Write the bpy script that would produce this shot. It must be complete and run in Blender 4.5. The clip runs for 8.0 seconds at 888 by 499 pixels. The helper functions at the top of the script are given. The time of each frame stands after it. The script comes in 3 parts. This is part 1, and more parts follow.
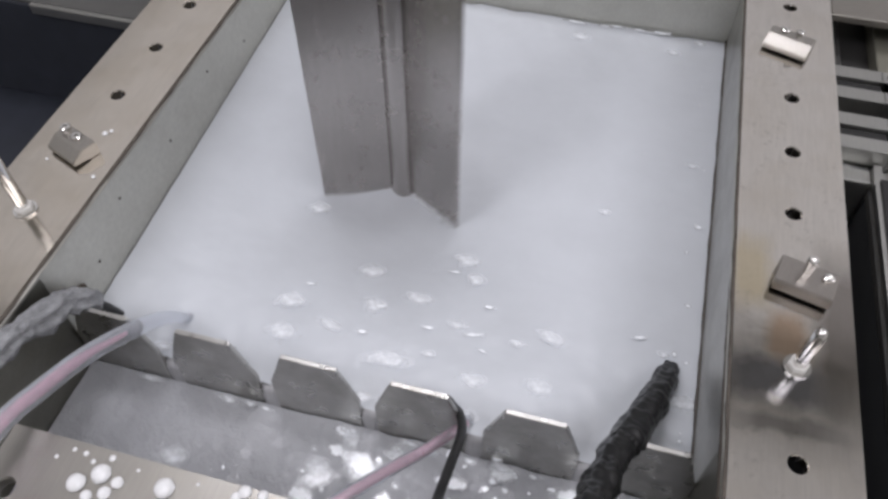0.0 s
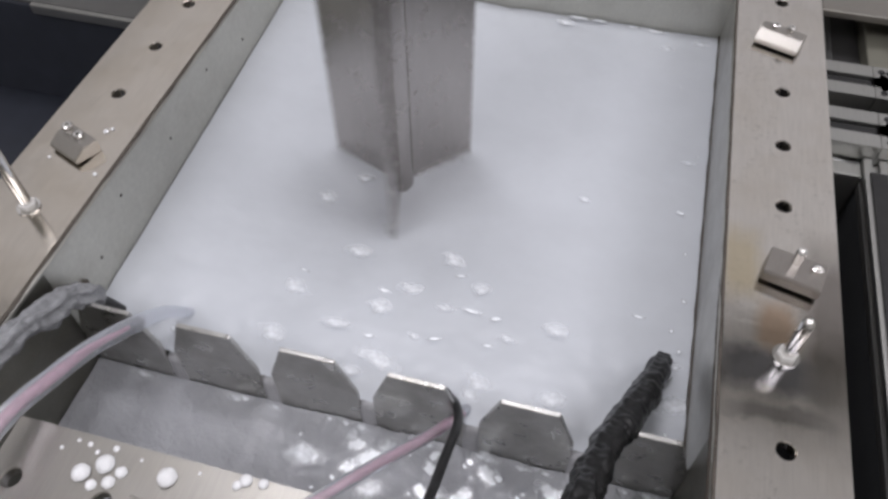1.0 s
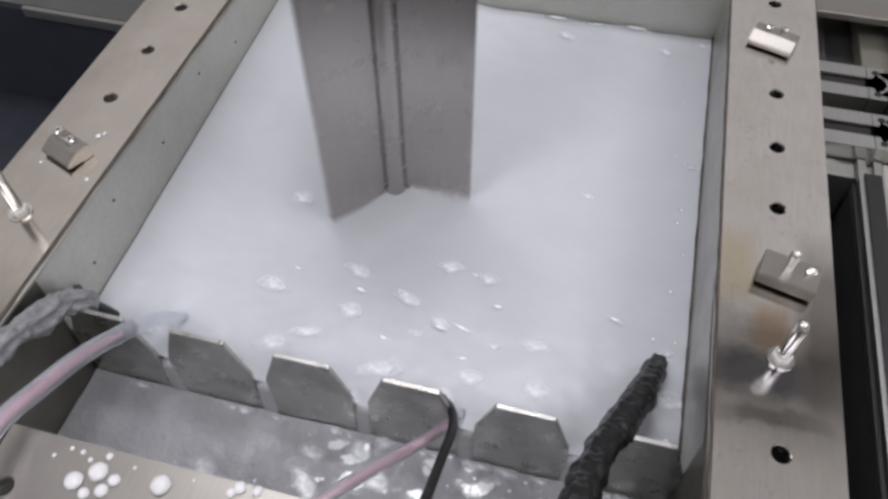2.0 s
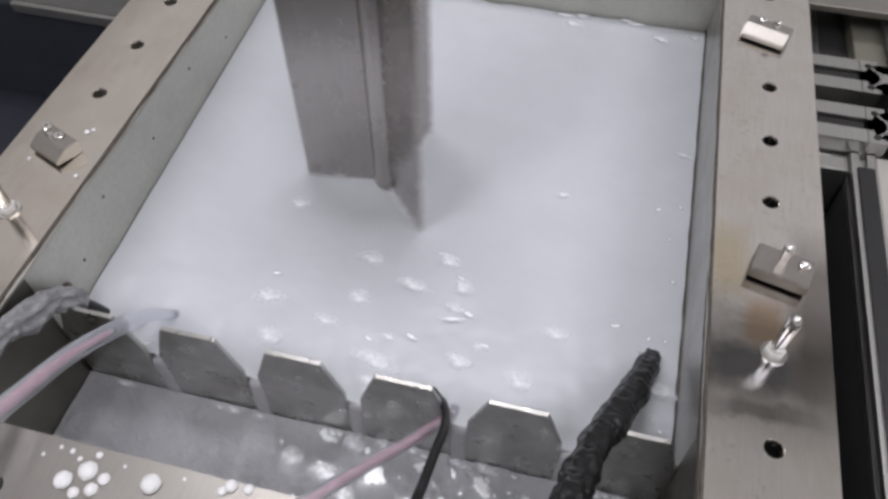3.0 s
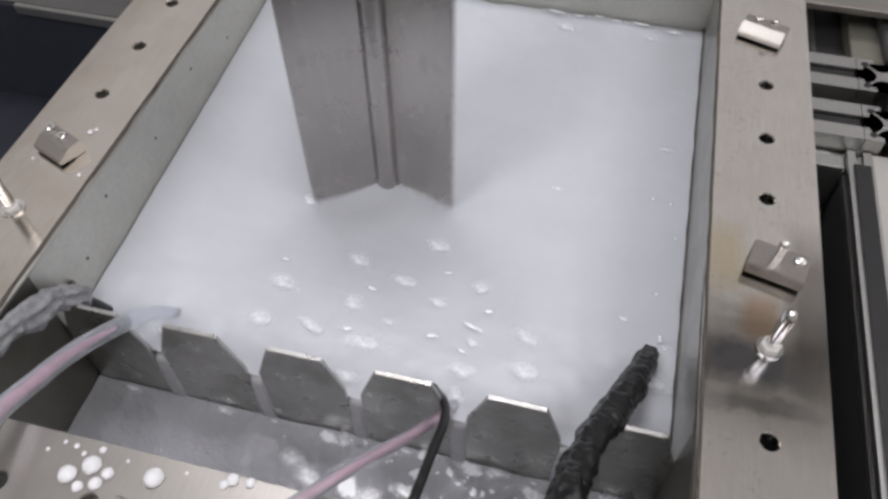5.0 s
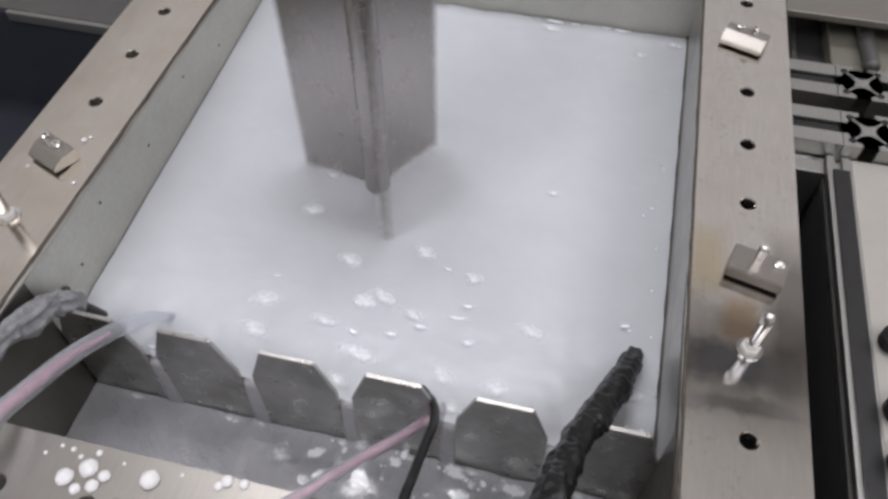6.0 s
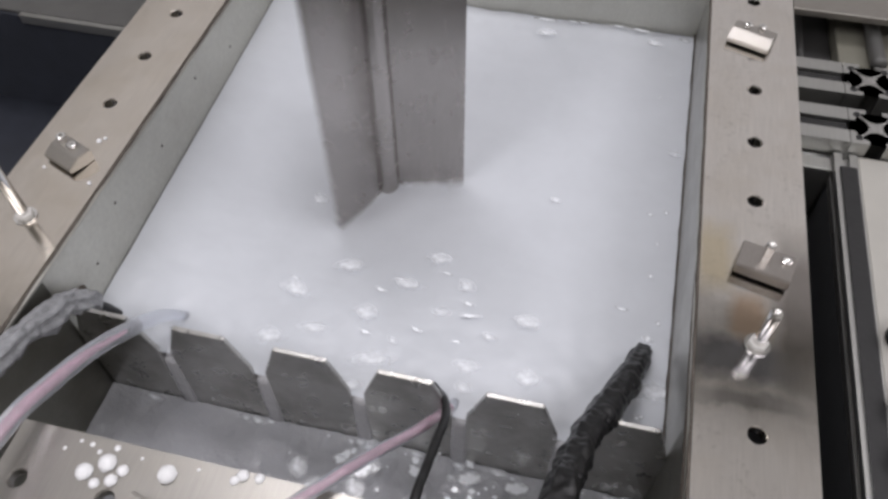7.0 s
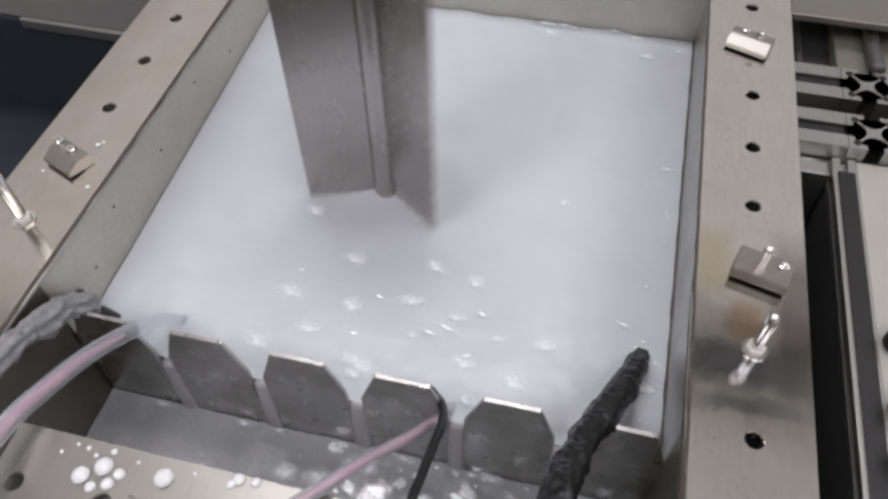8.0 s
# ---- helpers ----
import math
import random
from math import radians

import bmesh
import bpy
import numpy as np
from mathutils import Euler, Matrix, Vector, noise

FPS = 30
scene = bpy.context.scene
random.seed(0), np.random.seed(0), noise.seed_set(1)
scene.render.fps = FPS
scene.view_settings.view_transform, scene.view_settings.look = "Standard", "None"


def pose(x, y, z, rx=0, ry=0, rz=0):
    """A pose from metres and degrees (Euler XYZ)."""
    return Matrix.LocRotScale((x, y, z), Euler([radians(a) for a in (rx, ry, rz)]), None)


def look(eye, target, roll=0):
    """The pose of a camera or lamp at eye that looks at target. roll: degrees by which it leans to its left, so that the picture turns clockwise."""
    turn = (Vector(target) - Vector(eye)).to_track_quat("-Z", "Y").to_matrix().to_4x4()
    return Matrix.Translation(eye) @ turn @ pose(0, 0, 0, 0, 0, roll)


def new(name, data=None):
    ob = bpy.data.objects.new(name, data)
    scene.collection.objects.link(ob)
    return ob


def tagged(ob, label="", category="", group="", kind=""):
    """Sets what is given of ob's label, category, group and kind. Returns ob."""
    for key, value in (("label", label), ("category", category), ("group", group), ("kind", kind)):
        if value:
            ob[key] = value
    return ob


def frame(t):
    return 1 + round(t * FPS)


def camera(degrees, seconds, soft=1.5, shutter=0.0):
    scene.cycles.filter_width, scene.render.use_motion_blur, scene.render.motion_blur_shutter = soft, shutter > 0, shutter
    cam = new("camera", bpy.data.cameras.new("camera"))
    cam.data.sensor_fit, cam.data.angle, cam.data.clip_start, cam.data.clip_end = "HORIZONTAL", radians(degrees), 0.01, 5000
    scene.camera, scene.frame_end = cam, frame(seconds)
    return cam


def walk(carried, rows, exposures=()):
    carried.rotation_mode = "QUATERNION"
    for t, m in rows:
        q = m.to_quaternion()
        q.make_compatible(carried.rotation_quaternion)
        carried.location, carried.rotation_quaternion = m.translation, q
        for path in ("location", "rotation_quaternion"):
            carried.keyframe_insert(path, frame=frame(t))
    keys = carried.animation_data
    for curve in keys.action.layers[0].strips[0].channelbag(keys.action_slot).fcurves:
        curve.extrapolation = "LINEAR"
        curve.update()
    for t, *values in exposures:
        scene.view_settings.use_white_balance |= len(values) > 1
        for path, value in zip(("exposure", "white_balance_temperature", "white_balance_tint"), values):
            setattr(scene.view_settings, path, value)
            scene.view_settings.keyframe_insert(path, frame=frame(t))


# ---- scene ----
cam = camera(60.1, 8.0, soft=2.9, shutter=0.34)
PATH = [
    (0, (-0.003, -0.003, 0.323), (-0.32, 1.188, -1.252), 0.1),
    (0.5, (0.0, -0.005, 0.325), (-0.318, 1.175, -1.258), -0.4),
    (1, (0.001, -0.008, 0.328), (-0.316, 1.176, -1.252), -0.3),
    (1.5, (0.001, -0.007, 0.329), (-0.314, 1.181, -1.249), -0.3),
    (3, (0.003, -0.003, 0.327), (-0.291, 1.175, -1.263), -0.1),
    (3.5, (0.003, -0.005, 0.329), (-0.296, 1.174, -1.258), -0.2),
    (4, (0.005, -0.006, 0.329), (-0.297, 1.176, -1.255), -0.5),
    (5.5, (0.006, -0.008, 0.329), (-0.289, 1.17, -1.26), -0.3),
    (6, (0.008, -0.01, 0.338), (-0.271, 1.175, -1.249), 0.1),
    (6.5, (0.009, -0.012, 0.339), (-0.294, 1.165, -1.249), -1.0),
    (7, (0.007, -0.014, 0.342), (-0.289, 1.164, -1.246), -0.8),
    (7.5, (0.009, -0.015, 0.343), (-0.289, 1.171, -1.24), -0.8),
    (8, (0.009, -0.014, 0.342), (-0.292, 1.173, -1.238), -0.8),
]
walk(cam, [(t, look(eye, target, roll)) for t, eye, target, roll in PATH], [(0, 0.14, 6480, 10), (1.5, 0.14, 6490, 10), (8, 0.19, 6600, 10)])

# ---- light ----
world = bpy.data.worlds.new("world")
scene.world = world
world.use_nodes = True
world.node_tree.nodes["Background"].inputs[0].default_value = (0.6, 0.64, 0.7, 1)
world.node_tree.nodes["Background"].inputs[1].default_value = 0.3

CEILING_Z, FLOOR_Z, BENCH_Z = 1.9, -0.92, -0.22


def unseen_lamp(x, y, power, sx=1.2, sy=0.6):
    data = bpy.data.lights.new("unseen_lamp", "AREA")
    data.shape, data.size, data.size_y, data.energy = "RECTANGLE", sx, sy, power
    data.color = (1.0, 0.97, 1.03)
    ob = new("unseen_lamp", data)
    ob.matrix_world = look((x, y, CEILING_Z - 0.06), (x, y, 0))


# all out of view; the last three are panels added to brighten the rails
for lx, ly, lp, sx, sy in ((-0.24, 0.76, 12, 0.8, 0.35), (1.92, 1.0, 18, 0.8, 2.4), (1.35, -0.05, 6, 0.7, 0.9), (-1.05, -0.85, 18, 0.9, 1.0), (0.8, -0.95, 14, 1.2, 0.7), (-1.75, 2.4, 4.2, 1.1, 2.8), (0.85, 2.75, 4.4, 1.5, 2.3), (0.80, 0.87, 0.5, 1.0, 0.62)):
    unseen_lamp(lx, ly, lp, sx, sy)


# ---- materials ----
def node_mat(name):
    m = bpy.data.materials.new(name)
    m.use_nodes = True
    nt = m.node_tree
    return m, nt, nt.nodes["Principled BSDF"]


def noise_tex(nt, scale, stretch=(1, 1, 1), detail=4.0, rough=0.6):
    tc = nt.nodes.new("ShaderNodeTexCoord")
    mp = nt.nodes.new("ShaderNodeMapping")
    mp.inputs["Scale"].default_value = stretch
    n = nt.nodes.new("ShaderNodeTexNoise")
    n.inputs["Scale"].default_value, n.inputs["Detail"].default_value, n.inputs["Roughness"].default_value = scale, detail, rough
    nt.links.new(tc.outputs["Object"], mp.inputs["Vector"])
    nt.links.new(mp.outputs["Vector"], n.inputs["Vector"])
    return n.outputs["Fac"]


def mix_col(nt, fac, a, b, mode="MIX"):
    m = nt.nodes.new("ShaderNodeMix")
    m.data_type, m.blend_type = "RGBA", mode
    for sock, v in ((m.inputs[0], fac), (m.inputs[6], a), (m.inputs[7], b)):
        if isinstance(v, (int, float)):
            sock.default_value = v
        elif isinstance(v, tuple):
            sock.default_value = (*v, 1)
        else:
            nt.links.new(v, sock)
    return m.outputs[2]


def map_range(nt, fac, lo, hi, a=0.3, b=0.7):
    m = nt.nodes.new("ShaderNodeMapRange")
    nt.links.new(fac, m.inputs["Value"])
    for key, v in (("From Min", a), ("From Max", b), ("To Min", lo), ("To Max", hi)):
        m.inputs[key].default_value = v
    return m.outputs["Result"]


def bump(nt, bsdf, height, strength, distance, previous=None):
    b = nt.nodes.new("ShaderNodeBump")
    b.inputs["Strength"].default_value, b.inputs["Distance"].default_value = strength, distance
    nt.links.new(height, b.inputs["Height"])
    if previous:
        nt.links.new(previous, b.inputs["Normal"])
    nt.links.new(b.outputs["Normal"], bsdf.inputs["Normal"])
    return b.outputs["Normal"]


def steel(name, col, rough, grain=(1, 1, 1), stain=(0.45, 0.40, 0.32), stain_amount=0.35, spread=0.05, grain_bump=0.05, wide_bump=0.1):
    m, nt, p = node_mat(name)
    p.inputs["Metallic"].default_value = 1.0
    fine = noise_tex(nt, 900, grain, 3)
    wide = noise_tex(nt, 22, (1, 1, 1), 5)
    blot = noise_tex(nt, 60, (1, 0.6, 1), 6, 0.7)
    dark = tuple(c * 0.9 for c in col)
    c = mix_col(nt, map_range(nt, fine, 0, 1), dark, col)
    c = mix_col(nt, map_range(nt, wide, 0, stain_amount, 0.45, 0.75), c, stain)
    nt.links.new(c, p.inputs["Base Color"])
    nt.links.new(map_range(nt, blot, rough - spread / 2, rough + spread, 0.3, 0.7), p.inputs["Roughness"])
    n = bump(nt, p, fine, grain_bump, 0.0004)
    bump(nt, p, wide, wide_bump, 0.002, n)
    return m


def plain(name, col, rough=0.5, metal=0.0, scale=120, vary=0.25, bumps=0.2, dist=0.0006):
    m, nt, p = node_mat(name)
    p.inputs["Metallic"].default_value = metal
    n1 = noise_tex(nt, scale, (1, 1, 1), 5)
    n2 = noise_tex(nt, scale * 0.15, (1, 1, 1), 3)
    c = mix_col(nt, map_range(nt, n1, 0, 1), tuple(v * (1 - vary) for v in col), col)
    c = mix_col(nt, map_range(nt, n2, 0, 0.4), c, tuple(v * (1 - 1.4 * vary) for v in col))
    nt.links.new(c, p.inputs["Base Color"])
    nt.links.new(map_range(nt, n2, rough * 0.85, min(1, rough * 1.15)), p.inputs["Roughness"])
    bump(nt, p, n1, bumps, dist)
    return m


def milky_water(name, col, rough, big=26, fine=110, strength=0.35):
    m, nt, p = node_mat(name)
    n1 = noise_tex(nt, big, (1, 1, 1), 5, 0.6)
    n2 = noise_tex(nt, fine, (1, 1, 1), 4, 0.6)
    c = mix_col(nt, map_range(nt, n1, 0, 1), tuple(v * 0.93 for v in col), col)
    nt.links.new(c, p.inputs["Base Color"])
    p.inputs["Roughness"].default_value = rough
    p.inputs["IOR"].default_value = 1.33
    a = bump(nt, p, n1, strength, 0.006)
    bump(nt, p, n2, strength * 0.5, 0.0015, a)
    return m


STEEL_RAIL = steel("brushed_stainless_rail", (0.66, 0.615, 0.55), 0.16, (1, 0.05, 1), (0.45, 0.38, 0.28), 0.35)


def reflection_banded_rail():
    """Brushed rail with reflections painted as bands round its near half, plus stain specks."""
    m = steel("painted_reflection_rail", (0.66, 0.63, 0.59), 0.13, (1, 0.05, 1), (0.48, 0.42, 0.33), 0.3, 0.06)
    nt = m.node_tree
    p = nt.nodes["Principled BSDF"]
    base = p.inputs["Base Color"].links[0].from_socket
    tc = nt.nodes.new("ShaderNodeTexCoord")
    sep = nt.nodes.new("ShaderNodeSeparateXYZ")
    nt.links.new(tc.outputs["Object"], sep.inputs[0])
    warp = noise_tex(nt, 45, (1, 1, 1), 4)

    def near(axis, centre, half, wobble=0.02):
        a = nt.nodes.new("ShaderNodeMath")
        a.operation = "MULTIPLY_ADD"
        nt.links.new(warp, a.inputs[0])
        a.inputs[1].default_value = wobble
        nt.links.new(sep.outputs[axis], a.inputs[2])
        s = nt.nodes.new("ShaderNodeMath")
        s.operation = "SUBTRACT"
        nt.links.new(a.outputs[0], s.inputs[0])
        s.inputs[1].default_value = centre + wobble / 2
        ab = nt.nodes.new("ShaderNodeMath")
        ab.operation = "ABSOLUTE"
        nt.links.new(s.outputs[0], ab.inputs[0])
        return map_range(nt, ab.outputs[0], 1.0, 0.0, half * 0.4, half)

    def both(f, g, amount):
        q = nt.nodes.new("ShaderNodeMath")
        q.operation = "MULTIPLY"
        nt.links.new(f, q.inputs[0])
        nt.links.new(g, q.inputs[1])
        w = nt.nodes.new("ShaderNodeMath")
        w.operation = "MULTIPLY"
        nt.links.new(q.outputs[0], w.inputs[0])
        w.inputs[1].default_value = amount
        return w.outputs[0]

    # dark and warm reflections of the room overhead, put into the base colour
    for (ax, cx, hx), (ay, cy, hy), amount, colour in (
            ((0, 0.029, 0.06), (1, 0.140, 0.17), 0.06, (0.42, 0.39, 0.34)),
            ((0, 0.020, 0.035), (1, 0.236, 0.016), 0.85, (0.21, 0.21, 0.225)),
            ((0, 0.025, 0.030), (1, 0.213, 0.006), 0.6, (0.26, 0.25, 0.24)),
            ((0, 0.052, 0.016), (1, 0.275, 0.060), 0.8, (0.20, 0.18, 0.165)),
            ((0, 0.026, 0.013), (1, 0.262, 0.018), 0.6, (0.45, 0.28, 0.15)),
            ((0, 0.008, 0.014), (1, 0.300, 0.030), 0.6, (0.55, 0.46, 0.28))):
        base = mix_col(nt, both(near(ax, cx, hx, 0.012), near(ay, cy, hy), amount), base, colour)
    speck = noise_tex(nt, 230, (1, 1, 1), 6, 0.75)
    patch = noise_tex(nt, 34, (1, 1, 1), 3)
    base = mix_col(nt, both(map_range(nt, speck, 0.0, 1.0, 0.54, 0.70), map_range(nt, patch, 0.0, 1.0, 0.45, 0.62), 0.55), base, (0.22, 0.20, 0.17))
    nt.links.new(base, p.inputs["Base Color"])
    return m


STEEL_REFLECT_BANDS = reflection_banded_rail()
STEEL_FRONT = steel("scuffed_front_plate", (0.42, 0.405, 0.375), 0.38, (0.05, 1, 1), (0.45, 0.42, 0.36), 0.35)
STEEL_WALL = steel("dull_stainless_wall", (0.63, 0.625, 0.575), 0.50, (1, 0.3, 0.3), (0.36, 0.34, 0.30), 0.3)
# streaked copy of the wall steel, darkened for the side turned from the light
STEEL_WALL_SHADED = steel("streaked_shaded_wall", (0.52, 0.515, 0.49), 0.36, (0.3, 0.3, 1), (0.28, 0.27, 0.25), 0.6, 0.14)
# brown grime, with the channel's shade worked into the dark base colour
STEEL_GRIME_SHADE = steel("grimy_shaded_channel_steel", (0.25, 0.245, 0.215), 0.40, (1, 0.3, 0.3), (0.20, 0.185, 0.15), 0.7, 0.1)
STEEL_DULL = steel("dull_brown_steel", (0.38, 0.36, 0.33), 0.42, (0.3, 1, 1), (0.26, 0.23, 0.18), 0.4)
STEEL_WEIR = steel("stainless_weir", (0.55, 0.545, 0.525), 0.28, (0.2, 1, 1), (0.24, 0.23, 0.20), 0.75, 0.26)
STEEL_BLADE = steel("wet_stainless_blade", (0.46, 0.435, 0.42), 0.24, (0.6, 0.6, 0.05), (0.40, 0.385, 0.36), 0.25, 0.06, 0.03, 0.025)
CHROME = steel("bright_steel", (0.75, 0.74, 0.72), 0.14, (1, 1, 1), (0.6, 0.58, 0.5), 0.2, 0.06, 0.05)
# darker clamp steel: the dark surroundings it mirrors are put into its colour
CLAMP_DARKENED = steel("darkened_brownish_clamp_steel", (0.38, 0.355, 0.33), 0.30, (1, 0.2, 1), (0.22, 0.19, 0.16), 0.3)
CLAMP_STEEL = steel("machined_clamp_steel", (0.45, 0.43, 0.40), 0.38, (1, 0.2, 1), (0.45, 0.42, 0.34), 0.3)
ALUMINIUM = steel("anodised_aluminium", (0.45, 0.45, 0.43), 0.38, (1, 0.05, 1), (0.5, 0.5, 0.5), 0.2)
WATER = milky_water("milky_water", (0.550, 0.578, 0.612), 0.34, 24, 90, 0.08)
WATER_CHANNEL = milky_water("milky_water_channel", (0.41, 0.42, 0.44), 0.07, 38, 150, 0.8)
WATER_FALL = milky_water("falling_milky_water", (0.52, 0.52, 0.535), 0.15, 90, 260, 0.3)
WATER_FALL.node_tree.nodes["Principled BSDF"].inputs["Transmission Weight"].default_value = 0.15


def foam_glint_film(name, most, lo, hi):
    m, nt, p = node_mat(name)
    p.inputs["Base Color"].default_value = (0.93, 0.965, 1.0, 1)
    p.inputs["Roughness"].default_value = 0.18
    p.inputs["IOR"].default_value = 1.6
    att = nt.nodes.new("ShaderNodeAttribute")
    att.attribute_name = "cover"
    n = noise_tex(nt, 230, (1, 1, 1), 3, 0.55)
    mul = nt.nodes.new("ShaderNodeMath")
    mul.operation = "MULTIPLY_ADD"
    nt.links.new(n, mul.inputs[0])
    mul.inputs[1].default_value = 1.3
    nt.links.new(att.outputs["Fac"], mul.inputs[2])
    nt.links.new(map_range(nt, mul.outputs[0], 0.0, most, lo, hi), p.inputs["Alpha"])
    bump(nt, p, n, 0.07, 0.0015)
    return m


# white films that serve for foam and for painted lamp glints
FOAM_GLINT_SOFT = foam_glint_film("soft_foam_glint_film", 0.8, 0.85, 1.75)
FOAM_GLINT_FILM = foam_glint_film("white_foam_glint_film", 0.96, 0.85, 1.4)
SEALANT = plain("dark_brown_sealant", (0.11, 0.092, 0.075), 0.6, 0, 300, 0.5, 0.5)
RUBBER = plain("black_rubber", (0.014, 0.014, 0.0145), 0.42, 0, 260, 0.4, 0.4)
TAPE = plain("black_tape", (0.012, 0.0122, 0.013), 0.36, 0, 160, 0.3, 0.15, 0.001)
CLOTH = plain("grey_wrapped_tape", (0.39, 0.40, 0.415), 0.6, 0, 220, 0.45, 0.8, 0.0015)
NAVY = plain("dark_navy_bench", (0.027, 0.031, 0.043), 0.5, 0, 40, 0.3, 0.1)
BLACK = plain("matt_black_sheet", (0.035, 0.034, 0.033), 0.5, 0, 40, 0.3, 0.1)
DARK = plain("dark_painted_metal", (0.055, 0.057, 0.06), 0.5, 0, 40, 0.3, 0.1)
FOAM = plain("white_foam", (0.96, 0.97, 0.98), 0.05, 0, 300, 0.12, 0.8, 0.0012)
FOAM.node_tree.nodes["Principled BSDF"].inputs["IOR"].default_value = 1.5
FOAM.node_tree.nodes["Principled BSDF"].inputs["Transmission Weight"].default_value = 0.1
NYLON = plain("white_nylon", (0.72, 0.71, 0.68), 0.4, 0, 300, 0.1, 0.1)
PINK = plain("pink_liquid", (0.68, 0.37, 0.45), 0.3, 0, 200, 0.2, 0.05)
PAINT = plain("pale_room_paint", (0.62, 0.61, 0.58), 0.7, 0, 8, 0.08, 0.05)
CEIL = plain("white_ceiling_paint", (0.80, 0.80, 0.78), 0.8, 0, 8, 0.05, 0.05)
FLOOR = plain("grey_floor", (0.22, 0.22, 0.21), 0.5, 0, 14, 0.2, 0.05)
DULL_PIPE = plain("dull_grey_pipe", (0.13, 0.13, 0.125), 0.45, 0.4, 60, 0.2, 0.1)
BEIGE = plain("beige_grey_panel_paint", (0.40, 0.39, 0.355), 0.5, 0, 30, 0.12, 0.08)
OLIVE = plain("grey_olive_panel", (0.19, 0.185, 0.15), 0.5, 0, 30, 0.2, 0.1)


def hose_plastic():
    m, nt, p = node_mat("clear_hose_plastic")
    p.inputs["Base Color"].default_value = (0.87, 0.90, 0.96, 1)
    p.inputs["Roughness"].default_value = 0.12
    p.inputs["Transmission Weight"].default_value = 0.80
    p.inputs["IOR"].default_value = 1.34
    n = noise_tex(nt, 120, (1, 1, 1), 3)
    bump(nt, p, n, 0.08, 0.0006)
    return m


HOSE = hose_plastic()


# ---- mesh helpers ----
def part(name, bm, material, parent=None, label="", smooth=False):
    me = bpy.data.meshes.new(name)
    bmesh.ops.recalc_face_normals(bm, faces=bm.faces)
    bm.to_mesh(me)
    bm.free()
    me.materials.append(material)
    if smooth:
        for poly in me.polygons:
            poly.use_smooth = True
    ob = new(name, me)
    ob.parent = parent
    return tagged(ob, label)


def empty(name, label, category, group="", kind="", at=(0, 0, 0)):
    ob = new(name)
    ob.location = at
    return tagged(ob, label, category, group, kind)


def box_bm(x0, x1, y0, y1, z0, z1, bevel=0.0, bm=None):
    bm = bm or bmesh.new()
    made = bmesh.ops.create_cube(bm, size=1, matrix=Matrix.Translation(((x0 + x1) / 2, (y0 + y1) / 2, (z0 + z1) / 2)) @ Matrix.Diagonal((x1 - x0, y1 - y0, z1 - z0, 1)))
    if bevel:
        edges = list({e for v in made["verts"] for e in v.link_edges})
        bmesh.ops.bevel(bm, geom=edges, offset=bevel, segments=2, affect="EDGES", profile=0.5)
    return bm


def lathe_bm(profile, segs=24, m=None, bm=None):
    """Turns (radius, z) points about z."""
    bm = bm or bmesh.new()
    m = m or Matrix()
    rings = []
    for rad, z in profile:
        if rad <= 1e-6:
            rings.append([bm.verts.new(m @ Vector((0, 0, z)))])
        else:
            rings.append([bm.verts.new(m @ Vector((rad * math.cos(2 * math.pi * i / segs), rad * math.sin(2 * math.pi * i / segs), z))) for i in range(segs)])
    for a, b in zip(rings, rings[1:]):
        for i in range(segs):
            j = (i + 1) % segs
            quad = [a[i % len(a)], a[j % len(a)], b[j % len(b)], b[i % len(b)]]
            quad = list(dict.fromkeys(quad))
            if len(quad) > 2:
                bm.faces.new(quad)
    for ring in (rings[0], rings[-1]):
        if len(ring) > 2:
            bm.faces.new(ring)
    return bm


def spline(points, steps=10):
    pts = [Vector(p) for p in points]
    pts = [2 * pts[0] - pts[1]] + pts + [2 * pts[-1] - pts[-2]]
    out = []
    for i in range(1, len(pts) - 2):
        p0, p1, p2, p3 = pts[i - 1:i + 3]
        for k in range(steps):
            t = k / steps
            out.append(0.5 * (2 * p1 + (p2 - p0) * t + (2 * p0 - 5 * p1 + 4 * p2 - p3) * t * t + (3 * p1 - p0 - 3 * p2 + p3) * t ** 3))
    out.append(pts[-2])
    return out


def tube_bm(points, radius, segs=16, steps=10, lump=0.0, lump_scale=80.0, fold=0.0):
    line = spline(points, steps)
    bm, rings = bmesh.new(), []
    side = Vector((0, 0, 1))
    for i, p in enumerate(line):
        d = (line[min(i + 1, len(line) - 1)] - line[max(i - 1, 0)]).normalized()
        a = d.cross(side).normalized()
        b = d.cross(a).normalized()
        rad = radius(i / (len(line) - 1)) if callable(radius) else radius
        ring = []
        for k in range(segs):
            ang = 2 * math.pi * k / segs
            q = p + (a * math.cos(ang) + b * math.sin(ang)) * rad
            if lump:
                q += (q - p) * lump * (noise.noise(q * lump_scale) + 0.5 * noise.noise(q * lump_scale * 2.7) + 0.3 * noise.noise(q * lump_scale * 7.3))
            if fold:
                q += (q - p) * fold * (noise.noise((math.cos(ang) * 2.2, math.sin(ang) * 2.2, i * 0.022)) + 0.5 * noise.noise((math.cos(ang) * 5, math.sin(ang) * 5, i * 0.05)))
            ring.append(bm.verts.new(q))
        rings.append(ring)
    for r0, r1 in zip(rings, rings[1:]):
        for k in range(segs):
            j = (k + 1) % segs
            bm.faces.new((r0[k], r0[j], r1[j], r1[k]))
    bm.faces.new(rings[0])
    bm.faces.new(rings[-1])
    return bm


